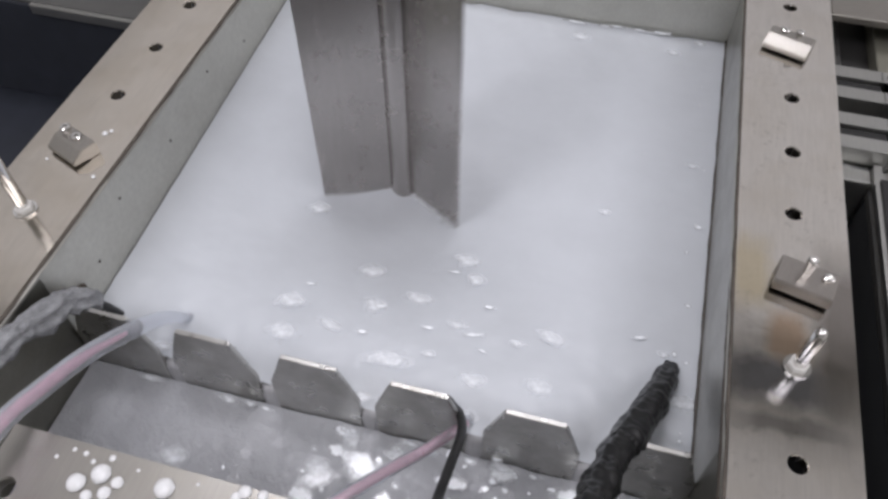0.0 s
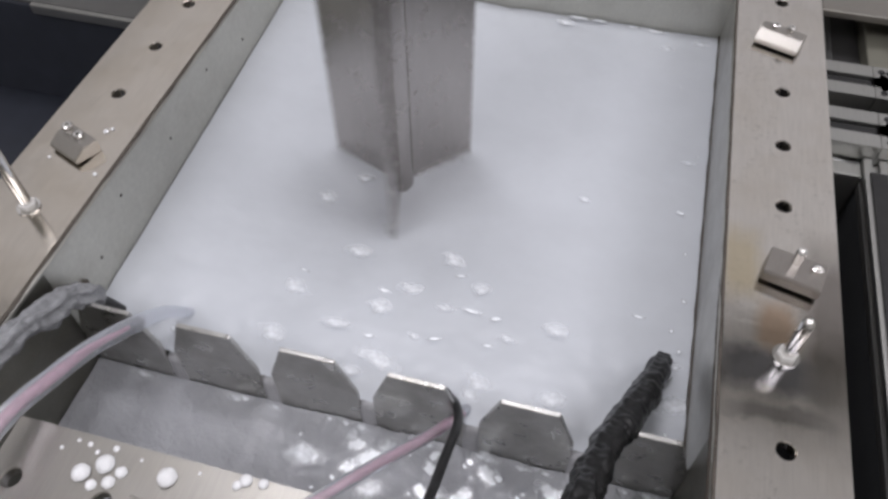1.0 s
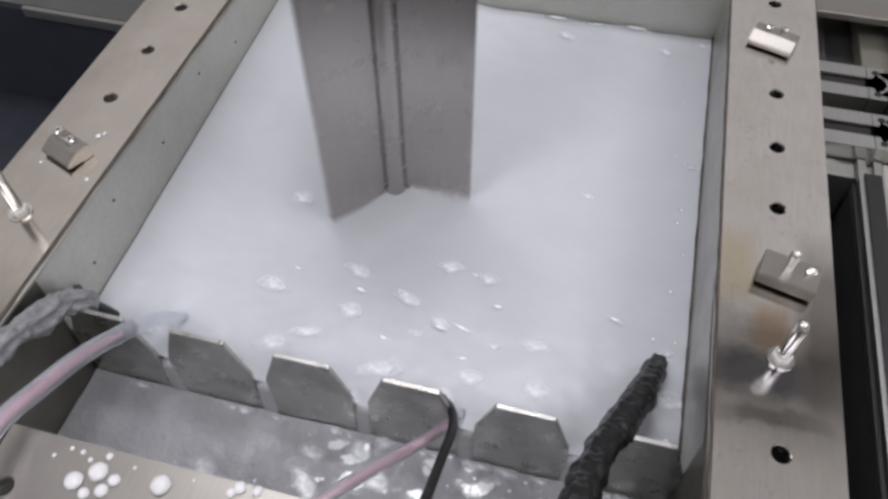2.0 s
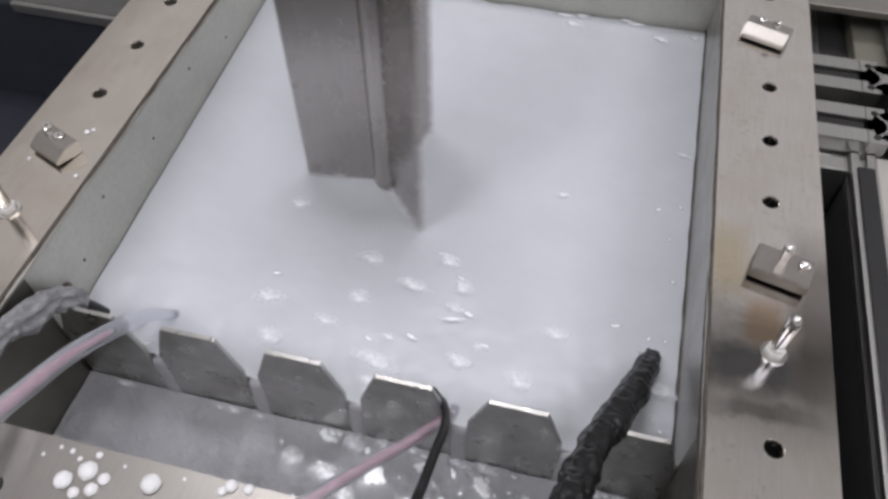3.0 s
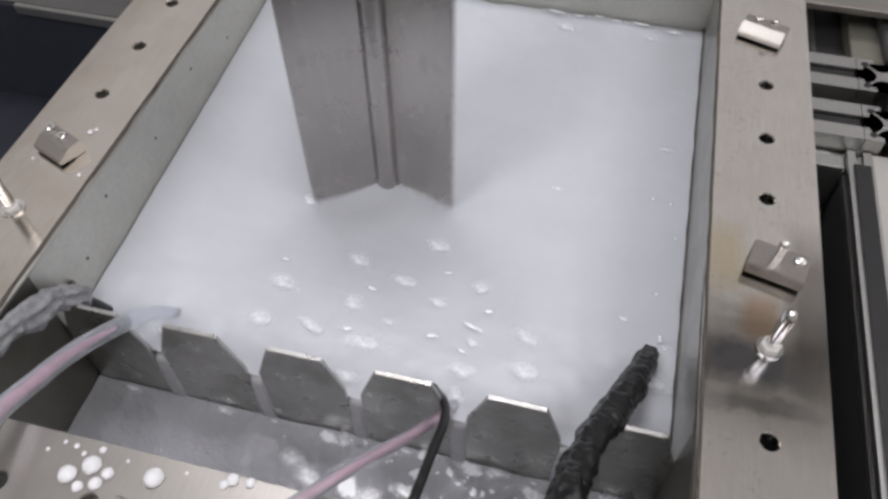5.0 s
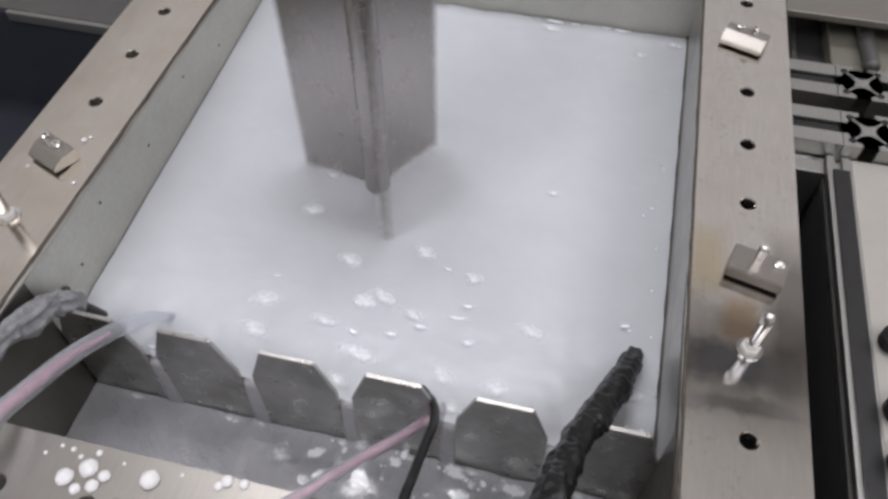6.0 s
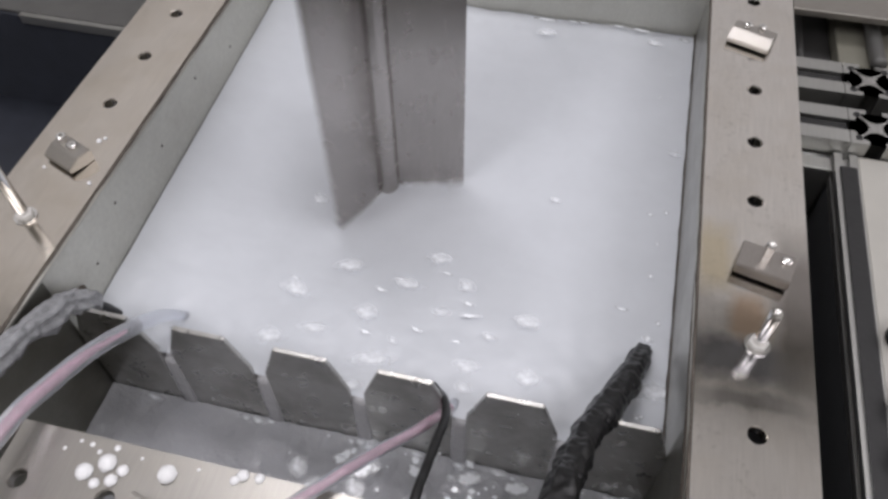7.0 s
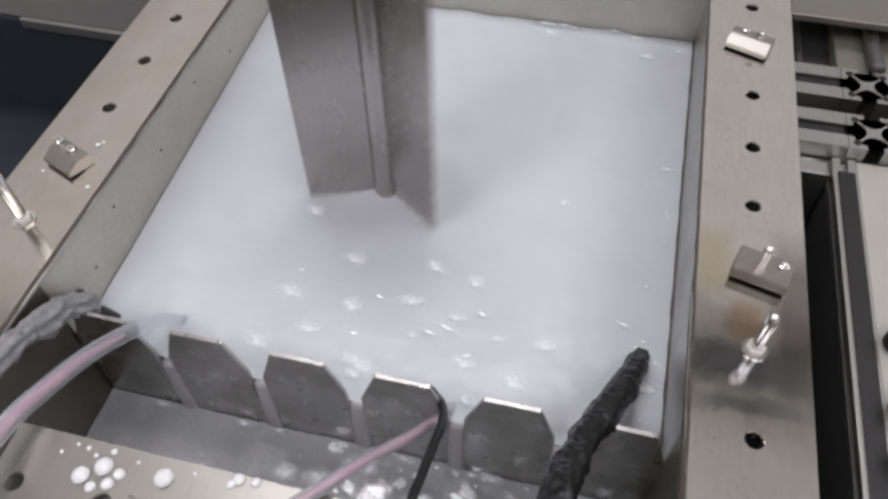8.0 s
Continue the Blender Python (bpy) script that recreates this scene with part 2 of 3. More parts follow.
def strip_with_holes_bm(width, length, thick, holes, radius, segs=24):
    """A flat bar along y, x 0 to width, top at z 0, with round holes at (x, y) and a small chamfer on each."""
    bm = bmesh.new()
    half = min(width, 0.03) * 0.42

    def quad(x0, x1, y0, y1):
        if x1 - x0 > 1e-5 and y1 - y0 > 1e-5:
            for z in (0, -thick):
                bm.faces.new([bm.verts.new((x, y, z)) for x, y in ((x0, y0), (x1, y0), (x1, y1), (x0, y1))])

    y = 0.0
    for hx, hy in sorted(holes, key=lambda h: h[1]):
        quad(0, width, y, hy - half)
        quad(0, hx - half, hy - half, hy + half)
        quad(hx + half, width, hy - half, hy + half)
        levels = ((None, 0), (radius * 1.14, 0), (radius, -0.0008), (radius, -thick), (None, -thick))
        rings = []
        for rad, z in levels:
            ring = []
            for k in range(segs):
                ang = 2 * math.pi * (k + 0.5) / segs
                c, s = math.cos(ang), math.sin(ang)
                reach = rad if rad else half / max(abs(c), abs(s))
                ring.append(bm.verts.new((hx + c * reach, hy + s * reach, z)))
            rings.append(ring)
        for a, b in zip(rings, rings[1:]):
            for k in range(segs):
                j = (k + 1) % segs
                bm.faces.new((a[k], a[j], b[j], b[k]))
        for ring, z in ((rings[0], 0), (rings[-1], -thick)):
            for sx, sy in ((1, 1), (-1, 1), (-1, -1), (1, -1)):
                corner = bm.verts.new((hx + sx * half, hy + sy * half, z))
                near = sorted(ring, key=lambda v: (v.co - corner.co).length)[:2]
                bm.faces.new((corner, *near))
        y = hy + half
    quad(0, width, y, length)
    for x0, y0, x1, y1 in ((0, 0, width, 0), (width, 0, width, length), (width, length, 0, length), (0, length, 0, 0)):
        bm.faces.new([bm.verts.new(p) for p in ((x0, y0, 0), (x1, y1, 0), (x1, y1, -thick), (x0, y0, -thick))])
    bmesh.ops.remove_doubles(bm, verts=bm.verts, dist=1e-5)
    return bm


def tslot_outline(size):
    """One closed outline of a square aluminium extrusion with a slot in each side."""
    s = size / 30.0
    side = [(-15, -15), (-4.6, -15), (-4.6, -12), (-8.6, -10.4), (-7.6, -8.6), (-5.4, -6.2), (-2.8, -4.6), (0, -3.9), (2.8, -4.6), (5.4, -6.2), (7.6, -8.6), (8.6, -10.4), (4.6, -12), (4.6, -15)]
    quarter = [(x * s, y * s) for x, y in side]
    out = []
    for k in range(4):
        c, sn = round(math.cos(k * math.pi / 2)), round(math.sin(k * math.pi / 2))
        out += [(c * x - sn * y, sn * x + c * y) for x, y in quarter]
    return out


def tslot_bm(size, length, m):
    """An extrusion along its own z, from 0 to length, placed by m."""
    bm = bmesh.new()
    outline = tslot_outline(size)
    low = [bm.verts.new(m @ Vector((x, y, 0))) for x, y in outline]
    high = [bm.verts.new(m @ Vector((x, y, length))) for x, y in outline]
    n = len(outline)
    for i in range(n):
        j = (i + 1) % n
        bm.faces.new((low[i], low[j], high[j], high[i]))
    caps = [bm.faces.new(low), bm.faces.new(high)]
    bmesh.ops.triangulate(bm, faces=caps)
    return bm


def grid_bm(x0, x1, y0, y1, nx, ny, height):
    bm = bmesh.new()
    rows = [[bm.verts.new((x, y, height(x, y))) for x in (x0 + (x1 - x0) * i / nx for i in range(nx + 1))] for y in (y0 + (y1 - y0) * j / ny for j in range(ny + 1))]
    for a, b in zip(rows, rows[1:]):
        for i in range(nx):
            bm.faces.new((a[i], a[i + 1], b[i + 1], b[i]))
    return bm


# ---- room ----
RX, RY0, RY1 = 2.4, -2.4, 4.2
tagged(part("floor", box_bm(-RX, RX, RY0, RY1, FLOOR_Z - 0.1, FLOOR_Z), FLOOR), "grey sealed workshop floor under the bench", "floor", kind="structure")
tagged(part("ceiling", box_bm(-RX, RX, RY0, RY1, CEILING_Z, CEILING_Z + 0.1), CEIL), "plain white workshop ceiling with lamps", "ceiling", kind="structure")
for wn, dims in (("wall_west", (-RX - 0.1, -RX, RY0, RY1)), ("wall_east", (RX, RX + 0.1, RY0, RY1)), ("wall_south", (-RX - 0.1, RX + 0.1, RY0 - 0.1, RY0)), ("wall_north", (-RX - 0.1, RX + 0.1, RY1, RY1 + 0.1))):
    tagged(part(wn, box_bm(*dims, FLOOR_Z - 0.1, CEILING_Z + 0.1), PAINT), "plain pale painted workshop wall", "wall", kind="structure")
bench = empty("bench", "dark navy machine bench that carries the steel tank", "bench", at=(0, 0.3, FLOOR_Z))
bench_inv = Matrix.Translation((0, -0.3, -FLOOR_Z))


def placed(bm, inv):
    bm.transform(inv)
    return bm


part("bench_top", placed(box_bm(-1.1, 0.75, -0.25, 1.0, BENCH_Z - 0.03, BENCH_Z, 0.002), bench_inv), NAVY, bench)
for bx in (-1.05, 0.65):
    for by in (-0.2, 0.9):
        part("leg", placed(box_bm(bx, bx + 0.05, by, by + 0.05, FLOOR_Z, BENCH_Z - 0.03), bench_inv), DARK, bench)

# ---- tank ----
XL, XR, YF, YW, YN = -0.271, 0.083, 0.54, 0.172, 0.094
RAIL_W, RAIL_T, WALL_T = 0.058, 0.006, 0.003
HOLE_R = 0.0042
tank = empty("steel_tank", "open stainless steel tank with drilled flange rails, full of milky water", "tank")
part("tank_floor", box_bm(XL - WALL_T, XR + WALL_T, -0.02, YF + WALL_T, BENCH_Z, BENCH_Z + 0.004), STEEL_WALL, tank)
part("side_wall", box_bm(XL - WALL_T, XL, YW, YF, BENCH_Z + 0.004, -RAIL_T), STEEL_WALL, tank)
part("side_wall", box_bm(XL - WALL_T, XL, -0.02, YW - 0.0002, BENCH_Z + 0.004, -RAIL_T), STEEL_GRIME_SHADE, tank, "brown-stained steel wall with channel shade in its colour")
part("side_wall", box_bm(XR, XR + WALL_T, YW, YF, BENCH_Z + 0.004, -RAIL_T), STEEL_WALL_SHADED, tank, "streaked steel wall with shade in its darker colour")
part("side_wall", box_bm(XR, XR + WALL_T, -0.02, YW - 0.0002, BENCH_Z + 0.004, -RAIL_T), STEEL_GRIME_SHADE, tank, "brown-stained steel wall with channel shade in its colour")
part("end_wall", box_bm(XL - WALL_T, XR + WALL_T, YF, YF + WALL_T, BENCH_Z + 0.004, -RAIL_T), STEEL_WALL, tank)
part("front_wall", box_bm(XL, XR, YN - 0.052, YN - 0.05, BENCH_Z + 0.004, -RAIL_T), STEEL_WALL, tank)
Y0, Y1 = -0.03, YF + 0.001
left_holes = [(0.029, y - Y0) for y in (0.108, 0.158, 0.208, 0.258, 0.308, 0.358, 0.408, 0.458, 0.508)]
right_holes = [(0.030, y - Y0) for y in (0.066, 0.116, 0.166, 0.216, 0.266, 0.316, 0.366, 0.416, 0.466, 0.516)]
rail_l = part("flange_rail", strip_with_holes_bm(RAIL_W, Y1 - Y0, RAIL_T, left_holes, HOLE_R), STEEL_RAIL, tank)
rail_l.location = (XL - RAIL_W, Y0, 0)
rail_r = part("flange_rail", strip_with_holes_bm(RAIL_W, Y1 - Y0, RAIL_T, right_holes, HOLE_R), STEEL_REFLECT_BANDS, tank)
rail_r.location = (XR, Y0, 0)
part("end_rail", box_bm(XL - RAIL_W, XR + RAIL_W, YF + 0.001, YF + 0.075, -RAIL_T, 0.0, 0.0008), STEEL_RAIL, tank)
part("corner_plate", box_bm(XR + RAIL_W + 0.0005, 0.48, 0.516, YF + 0.075, -RAIL_T, -0.0005, 0.0008), STEEL_DULL, tank)
front = part("front_plate", strip_with_holes_bm(0.055, 0.30, RAIL_T, [(0.027, 0.008), (0.027, 0.052), (0.027, 0.10), (0.027, 0.15), (0.027, 0.20), (0.027, 0.25)], HOLE_R), STEEL_FRONT, tank)
front.matrix_basis = pose(-0.225, YN, 0, 0, 0, -90)
# rolled inner lips of the rails
for lx in (XL - 0.0005, XR + 0.0005):
    part("lip", tube_bm([(lx, -0.02, -0.004), (lx, 0.2, -0.004), (lx, YF, -0.004)], 0.0022, 8, 2), STEEL_WALL, tank, smooth=True)

for sx in (XL + 0.0006, XR - 0.0006):
    bm = tube_bm([(sx, y, -0.0012) for y in (-0.02, 0.1, 0.2, 0.3, 0.4, YF - 0.002)], lambda t: 0.0010 + 0.0004 * math.sin(t * 71) * math.sin(t * 23), 8, 14, 0.3, 150)
    part("seam", bm, SEALANT, tank, "dark brown seam of sealant", smooth=True)
bm = tube_bm([(XR - 0.0002, YW + 0.003 + k * 0.0365, -0.0685 + 0.00158 * k) for k in range(11)], lambda t: 0.0010 + 0.0003 * math.sin(t * 61) * math.sin(t * 17), 8, 10, 0.2, 120)
part("waterline", bm, SEALANT, tank, "thin dark line along the wall at the water", smooth=True)
bm = tube_bm([(XR - 0.0006, y, -0.0070) for y in (0.06, 0.12, 0.18, 0.235, 0.27)], lambda t: 0.0003 + 0.0019 * math.sin(math.pi * (0.5 + 0.48 * t)), 8, 12, 0.4, 150)
part("dark_weld", bm, SEALANT, tank, "dark weld under the rail", smooth=True)
for py, pz in ((0.245, -0.022), (0.305, -0.030), (0.365, -0.020), (0.42, -0.034), (0.21, -0.040)):
    bm = lathe_bm([(0.0011, 0.0), (0.0009, 0.0004), (0, 0.0004)], 10, Matrix.Translation((XL, py, pz)) @ Euler((0, radians(90), 0)).to_matrix().to_4x4())
    part("rust_spot", bm, SEALANT, tank, "small dark rust spot")

# ---- weir with trapezoid teeth ----
weir = empty("toothed_weir", "grey stainless overflow weir plate with six tapered teeth", "weir", at=(0, YW, BENCH_Z + 0.004))
w_inv = Matrix.Translation((0, -YW, -BENCH_Z - 0.004))
NOTCH_Z, TOOTH_Z = -0.138, -0.0287
part("weir_plate", placed(box_bm(XL, XR, YW - 0.0015, YW + 0.0015, BENCH_Z + 0.004, NOTCH_Z), w_inv), STEEL_WEIR, weir)
for k in range(6):
    cx = -0.2440 + 0.0605 * k
    shape = [(-0.0252, NOTCH_Z), (0.0252, NOTCH_Z), (0.0258, -0.059), (0.0155, TOOTH_Z), (-0.0155, TOOTH_Z), (-0.0258, -0.059)]
    bm = bmesh.new()
    a = [bm.verts.new((max(XL, min(XR, cx + x)), YW - 0.0015, z)) for x, z in shape]
    b = [bm.verts.new((max(XL, min(XR, cx + x)), YW + 0.0015, z)) for x, z in shape]
    bm.faces.new(a), bm.faces.new(b)
    for i in range(6):
        j = (i + 1) % 6
        bm.faces.new((a[i], a[j], b[j], b[i]))
    bmesh.ops.bevel(bm, geom=[e for e in bm.edges], offset=0.0004, segments=1, affect="EDGES")
    part("tooth", placed(bm, w_inv), STEEL_WEIR, weir)

# ---- water ----
AX, AY, BLADE_R = -0.125, 0.3456, 0.0555


def vortex(d):
    """How far the stirred water sinks at distance d from the shaft."""
    return 0.0125 * math.exp(-(d / 0.075) ** 2)


def basin(x, y):
    s = (y - YW) / (YF - YW)
    d = math.hypot(x - AX, y - AY)
    rough = 0.0003 + 0.0009 * math.exp(-((y - YW) / 0.07) ** 2) + 0.0012 * math.exp(-((YF - y) / 0.03) ** 2)
    wave = noise.noise((x * 38, y * 46, 0.3)) + 0.5 * noise.noise((x * 100, y * 125, 2.1))
    swirl = 0.0012 * math.sin(2 * math.atan2(y - AY, x - AX) + d * 90) * math.exp(-(d / 0.1) ** 2)
    return -0.070 + 0.016 * s - vortex(d) + 0.0070 * math.exp(-((x - XL) / 0.05) ** 2) + rough * wave + swirl


def channel(x, y):
    wave = noise.noise((x * 60, y * 60, 5.3)) + 0.7 * noise.noise((x * 140, y * 140, 7.1))
    calm = min(1.0, max(0.0, (x + 0.19) / 0.12))
    return -0.096 + (0.0006 + 0.0024 * calm) * wave


tagged(part("water", grid_bm(XL + 0.0005, XR - 0.0005, YW + 0.002, YF - 0.0005, 170, 180, basin), WATER, smooth=True), "milky white churning water in the steel tank", "water", kind="structure")
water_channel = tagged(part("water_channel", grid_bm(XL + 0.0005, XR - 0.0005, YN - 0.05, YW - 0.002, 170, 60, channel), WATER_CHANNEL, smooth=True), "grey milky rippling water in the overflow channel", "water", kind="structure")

# ---- water spilling through the notches ----
for k in range(7):
    cx = -0.2742 + 0.0605 * k
    if not XL + 0.002 < cx < XR - 0.002:
        continue
    bm, rows = bmesh.new(), []
    fall = [(0.020, -0.0760), (0.012, -0.0735), (0.006, -0.0714), (0.0025, -0.0709), (0.0, -0.0722), (-0.0010, -0.0755), (-0.0016, -0.082), (-0.0021, -0.092), (-0.0026, -0.104), (-0.0031, -0.117), (-0.0036, -0.129), (-0.0042, -0.140)]
    fall += [(-0.0010, -0.1385), (0.0022, -0.130), (0.0026, -0.10), (0.0040, -0.078)]
    for i, (y, z) in enumerate(fall):
        row = []
        for q in range(13):
            u = q / 6 - 1
            half = 0.0050 + 0.006 * max(0, (y - 0.003) / 0.017)
            rip = 0.00045 * noise.noise((cx * 90 + u * 4, 0.0, z * 60)) if 2 < i < 12 else 0
            back = 0.0012 * abs(u) ** 5
            row.append(bm.verts.new((cx + half * u, YW + y + back + rip, z - (0.0004 * abs(u) ** 4 if i < 5 else 0))))
        rows.append(row)
    for r0, r1 in zip(rows, rows[1:] + rows[:1]):
        for q in range(12):
            bm.faces.new((r0[q], r0[q + 1], r1[q + 1], r1[q]))
    bm.faces.new([r[0] for r in rows]), bm.faces.new([r[-1] for r in rows])
    bmesh.ops.recalc_face_normals(bm, faces=bm.faces)
    tagged(part("water_stream", bm, WATER_FALL, smooth=True), "thin milky stream spilling through a weir notch", "water stream", "streams through the weir")

# ---- impeller ----
impeller = empty("impeller", "wet grey stainless three-bladed impeller on a vertical shaft", "impeller", at=(AX, AY, 0))
SHAFT_R = 0.0092
part("shaft", lathe_bm([(SHAFT_R, BENCH_Z + 0.004), (SHAFT_R, 0.30)], 28), STEEL_BLADE, impeller, smooth=False)
for k in range(3):
    bm = box_bm(SHAFT_R - 0.001, BLADE_R, -0.001, 0.001, -0.13, 0.26, 0.0004)
    blade = part("blade", bm, STEEL_BLADE, impeller)
    blade.matrix_basis = pose(0, 0, 0, 0, 0, 120 * k)
    bm = tube_bm([(SHAFT_R, 0.0014, -0.13), (SHAFT_R, 0.0014, 0.26)], 0.0014, 6, 2, 0.1, 300)
    weld = part("weld", bm, STEEL_BLADE, blade, "uneven weld bead", smooth=True)

    # milky fringe thrown up along the waterline of the blade
    bm = bmesh.new()
    cover = bm.verts.layers.float.new("cover")
    rows = []
    for i in range(13):
        t = i / 12
        row = []
        for j in range(9):
            s = j / 4 - 1
            wide = 0.0075 * (0.75 + 0.3 * noise.noise((t * 4, k * 3.1, 0.7)))
            v = bm.verts.new((SHAFT_R + (BLADE_R + 0.005 - SHAFT_R) * t, -0.002 + s * wide, -0.0612 - vortex(SHAFT_R + (BLADE_R + 0.005 - SHAFT_R) * t) + 0.0014 * math.cos(s * 1.57)))
            v[cover] = (0.5 + 0.5 * math.cos(math.pi * s)) * min(1, 5 * (1 - t)) * min(1, 8 * t + 0.3) * 0.62
            row.append(v)
        rows.append(row)
    for a, b in zip(rows, rows[1:]):
        for j in range(8):
            bm.faces.new((a[j], a[j + 1], b[j + 1], b[j]))
    part("foam_fringe", bm, FOAM_GLINT_SOFT, blade, "milky foam fringe at the waterline", smooth=True)

# ---- clamps and studs on the rails ----
def screw(x, y, z, height, radius, parent, name="screw"):
    bm = lathe_bm([(radius * 0.8, 0), (radius * 0.8, height * 0.55), (radius, height * 0.55), (radius, height * 0.9), (radius * 0.8, height), (radius * 0.45, height), (radius * 0.45, height - 0.0015), (0, height - 0.0015)], 18)
    ob = part(name, bm, CHROME, parent, "bright cap screw")
    ob.location = (x, y, z)
    return ob


SLOPED = [(-0.009, 0.0015), (-0.009, 0.0048), (-0.0015, 0.0092), (0.0075, 0.0092), (0.0085, 0.0082), (0.0085, 0.0), (0.002, 0.0), (0.0, 0.0015)]
FLAT = [(-0.0095, 0.0018), (-0.0095, 0.0082), (-0.0088, 0.0090), (0.0085, 0.0090), (0.0095, 0.0082), (0.0095, 0.0), (0.002, 0.0), (0.0, 0.0018)]


def clamp(x, y, turn, screws, screw_r=0.0028, prof=SLOPED, half=0.0145, material=CLAMP_STEEL):
    ob = empty("rail_clamp", "small machined steel clamp block with two cap screws on the rail", "clamp", "clamps on the rails", at=(x, y, 0))
    ob.rotation_euler = (0, 0, radians(turn))
    bm = bmesh.new()
    a = [bm.verts.new((-half, py, pz)) for py, pz in prof]
    b = [bm.verts.new((half, py, pz)) for py, pz in prof]
    bm.faces.new(a), bm.faces.new(b)
    for i in range(len(prof)):
        j = (i + 1) % len(prof)
        bm.faces.new((a[i], a[j], b[j], b[i]))
    bmesh.ops.bevel(bm, geom=list(bm.edges), offset=0.0005, segments=2, affect="EDGES")
    part("block", bm, material, ob)
    for sx, height in screws:
        screw(sx, 0.0035, 0.009, height, screw_r, ob)
    return ob


clamp(0.110, 0.466, -20, ((-0.0055, 0.003), (0.004, 0.005)))
clamp(0.116, 0.265, -14, ((-0.001, 0.010), (0.0095, 0.002)), 0.0028, FLAT, 0.0145, CLAMP_DARKENED)
clamp(-0.298, 0.256, -22, ((-0.0070, 0.0050), (0.0020, 0.0026)), 0.0032, SLOPED, 0.0125)
clamp(-0.146, 0.060, -14, ((-0.001, 0.010), (0.0095, 0.004)))


def stud(x, y, height):
    ob = empty("threaded_stud", "bright steel stud standing in a rail hole with nut and washer", "stud", "studs in the rails", at=(x, y, 0))
    r = 0.0033
    part("rod", lathe_bm([(r * 0.9, -0.012), (r * 0.9, 0.004), (r, 0.005), (r, height - 0.004), (r * 0.8, height - 0.0015), (r * 0.4, height), (0, height)], 24), CHROME, ob, smooth=True)
    part("washer", lathe_bm([(0.0036, 0.0), (0.0066, 0.0), (0.0066, 0.001), (0.0036, 0.001)], 28), CHROME, ob)
    part("nut", lathe_bm([(0.0036, 0.001), (0.0048, 0.001), (0.0051, 0.0016), (0.0051, 0.0036), (0.0047, 0.0042), (0.0036, 0.0042)], 6), NYLON, ob, "pale hexagonal nut")
    return ob


stud(0.113, 0.216, 0.033)
stud(-0.300, 0.208, 0.060)

# ---- hoses, cable and taped rod ----
hose_line = [(-0.213, 0.224, -0.092), (-0.2162, 0.204, -0.0708), (-0.219, 0.187, -0.0465), (-0.22, 0.16, -0.022), (-0.221, 0.135, -0.004), (-0.221, 0.11, 0.01), (-0.222, 0.085, 0.02), (-0.222, 0.04, 0.026), (-0.222, -0.03, 0.022), (-0.222, -0.10, -0.02), (-0.222, -0.13, BENCH_Z + 0.004)]
hose = empty("clear_hose", "clear plastic hose with pink liquid dipping into the milky water", "hose", "clear hoses")
part("tube_wall", tube_bm(hose_line, lambda t: 0.0017 + 0.0030 * min(1, t * 4.0), 20, 10), HOSE, hose, smooth=True)
part("pink_core", tube_bm(hose_line[3:], lambda t: 0.0006 + 0.0013 * min(1, t * 4), 12, 10), PINK, hose, "pink liquid inside the hose", smooth=True)
hose_line = [(-0.036, 0.190, -0.078), (-0.039, 0.178, -0.066), (-0.043, 0.166, -0.055), (-0.05, 0.146, -0.035), (-0.06, 0.125, -0.015), (-0.069, 0.107, 0.0), (-0.075, 0.097, 0.006), (-0.095, 0.068, 0.012), (-0.13, 0.0, 0.008), (-0.15, -0.06, -0.02), (-0.16, -0.10, BENCH_Z + 0.004)]
hose = empty("clear_hose", "clear plastic hose with pink liquid lying through a weir notch", "hose", "clear hoses")
part("tube_wall", tube_bm(hose_line, 0.0032, 18, 10), HOSE, hose, smooth=True)
part("pink_core", tube_bm(hose_line[1:], 0.0014, 12, 10), PINK, hose, "pink liquid inside the hose", smooth=True)
cable = tube_bm([(-0.066, 0.215, -0.100), (-0.059, 0.201, -0.08), (-0.0475, 0.185, -0.064), (-0.042, 0.1745, -0.048), (-0.038, 0.165, -0.040), (-0.036, 0.152, -0.030), (-0.036, 0.135, -0.018), (-0.036, 0.114, -0.004), (-0.036, 0.095, 0.006), (-0.036, 0.04, 0.008), (-0.036, -0.05, -0.02), (-0.036, -0.09, BENCH_Z + 0.004)], 0.0024, 16, 10)
tagged(part("black_cable", cable, RUBBER, smooth=True), "thin black rubber cable bent over the weir notch", "cable")
probe = empty("taped_probe", "lumpy probe wrapped in black tape dipping into the milky water", "probe")
probe_line = spline([(0.075, 0.268, -0.10), (0.0670, 0.242, -0.072), (0.0555, 0.205, -0.046), (0.0448, 0.177, -0.03), (0.0356, 0.152, -0.014), (0.0297, 0.129, 0.0), (0.024, 0.104, 0.012), (0.01, 0.03, 0.02), (0.0, -0.06, -0.02), (0.0, -0.10, BENCH_Z + 0.006)], 12)
part("probe_rod", tube_bm(probe_line, 0.0050, 20, 2, 0.1, 60), RUBBER, probe, smooth=True)
for i0, i1, wr in ((8, 17, 0.0060), (15, 27, 0.0068), (24, 33, 0.0062), (31, 43, 0.0072), (40, 54, 0.0066), (52, 66, 0.0075), (63, 86, 0.0072)):
    seg = probe_line[i0:i1]
    bm = tube_bm(seg, lambda t, wr=wr: 1.06 * wr * (0.80 + 0.22 * math.sin(math.pi * (0.1 + 0.85 * t)) ** 0.5), 36, 5, 0.36, 34, 0.18)
    part("tape_wrap", bm, TAPE, probe, "creased black tape wrap", smooth=True)
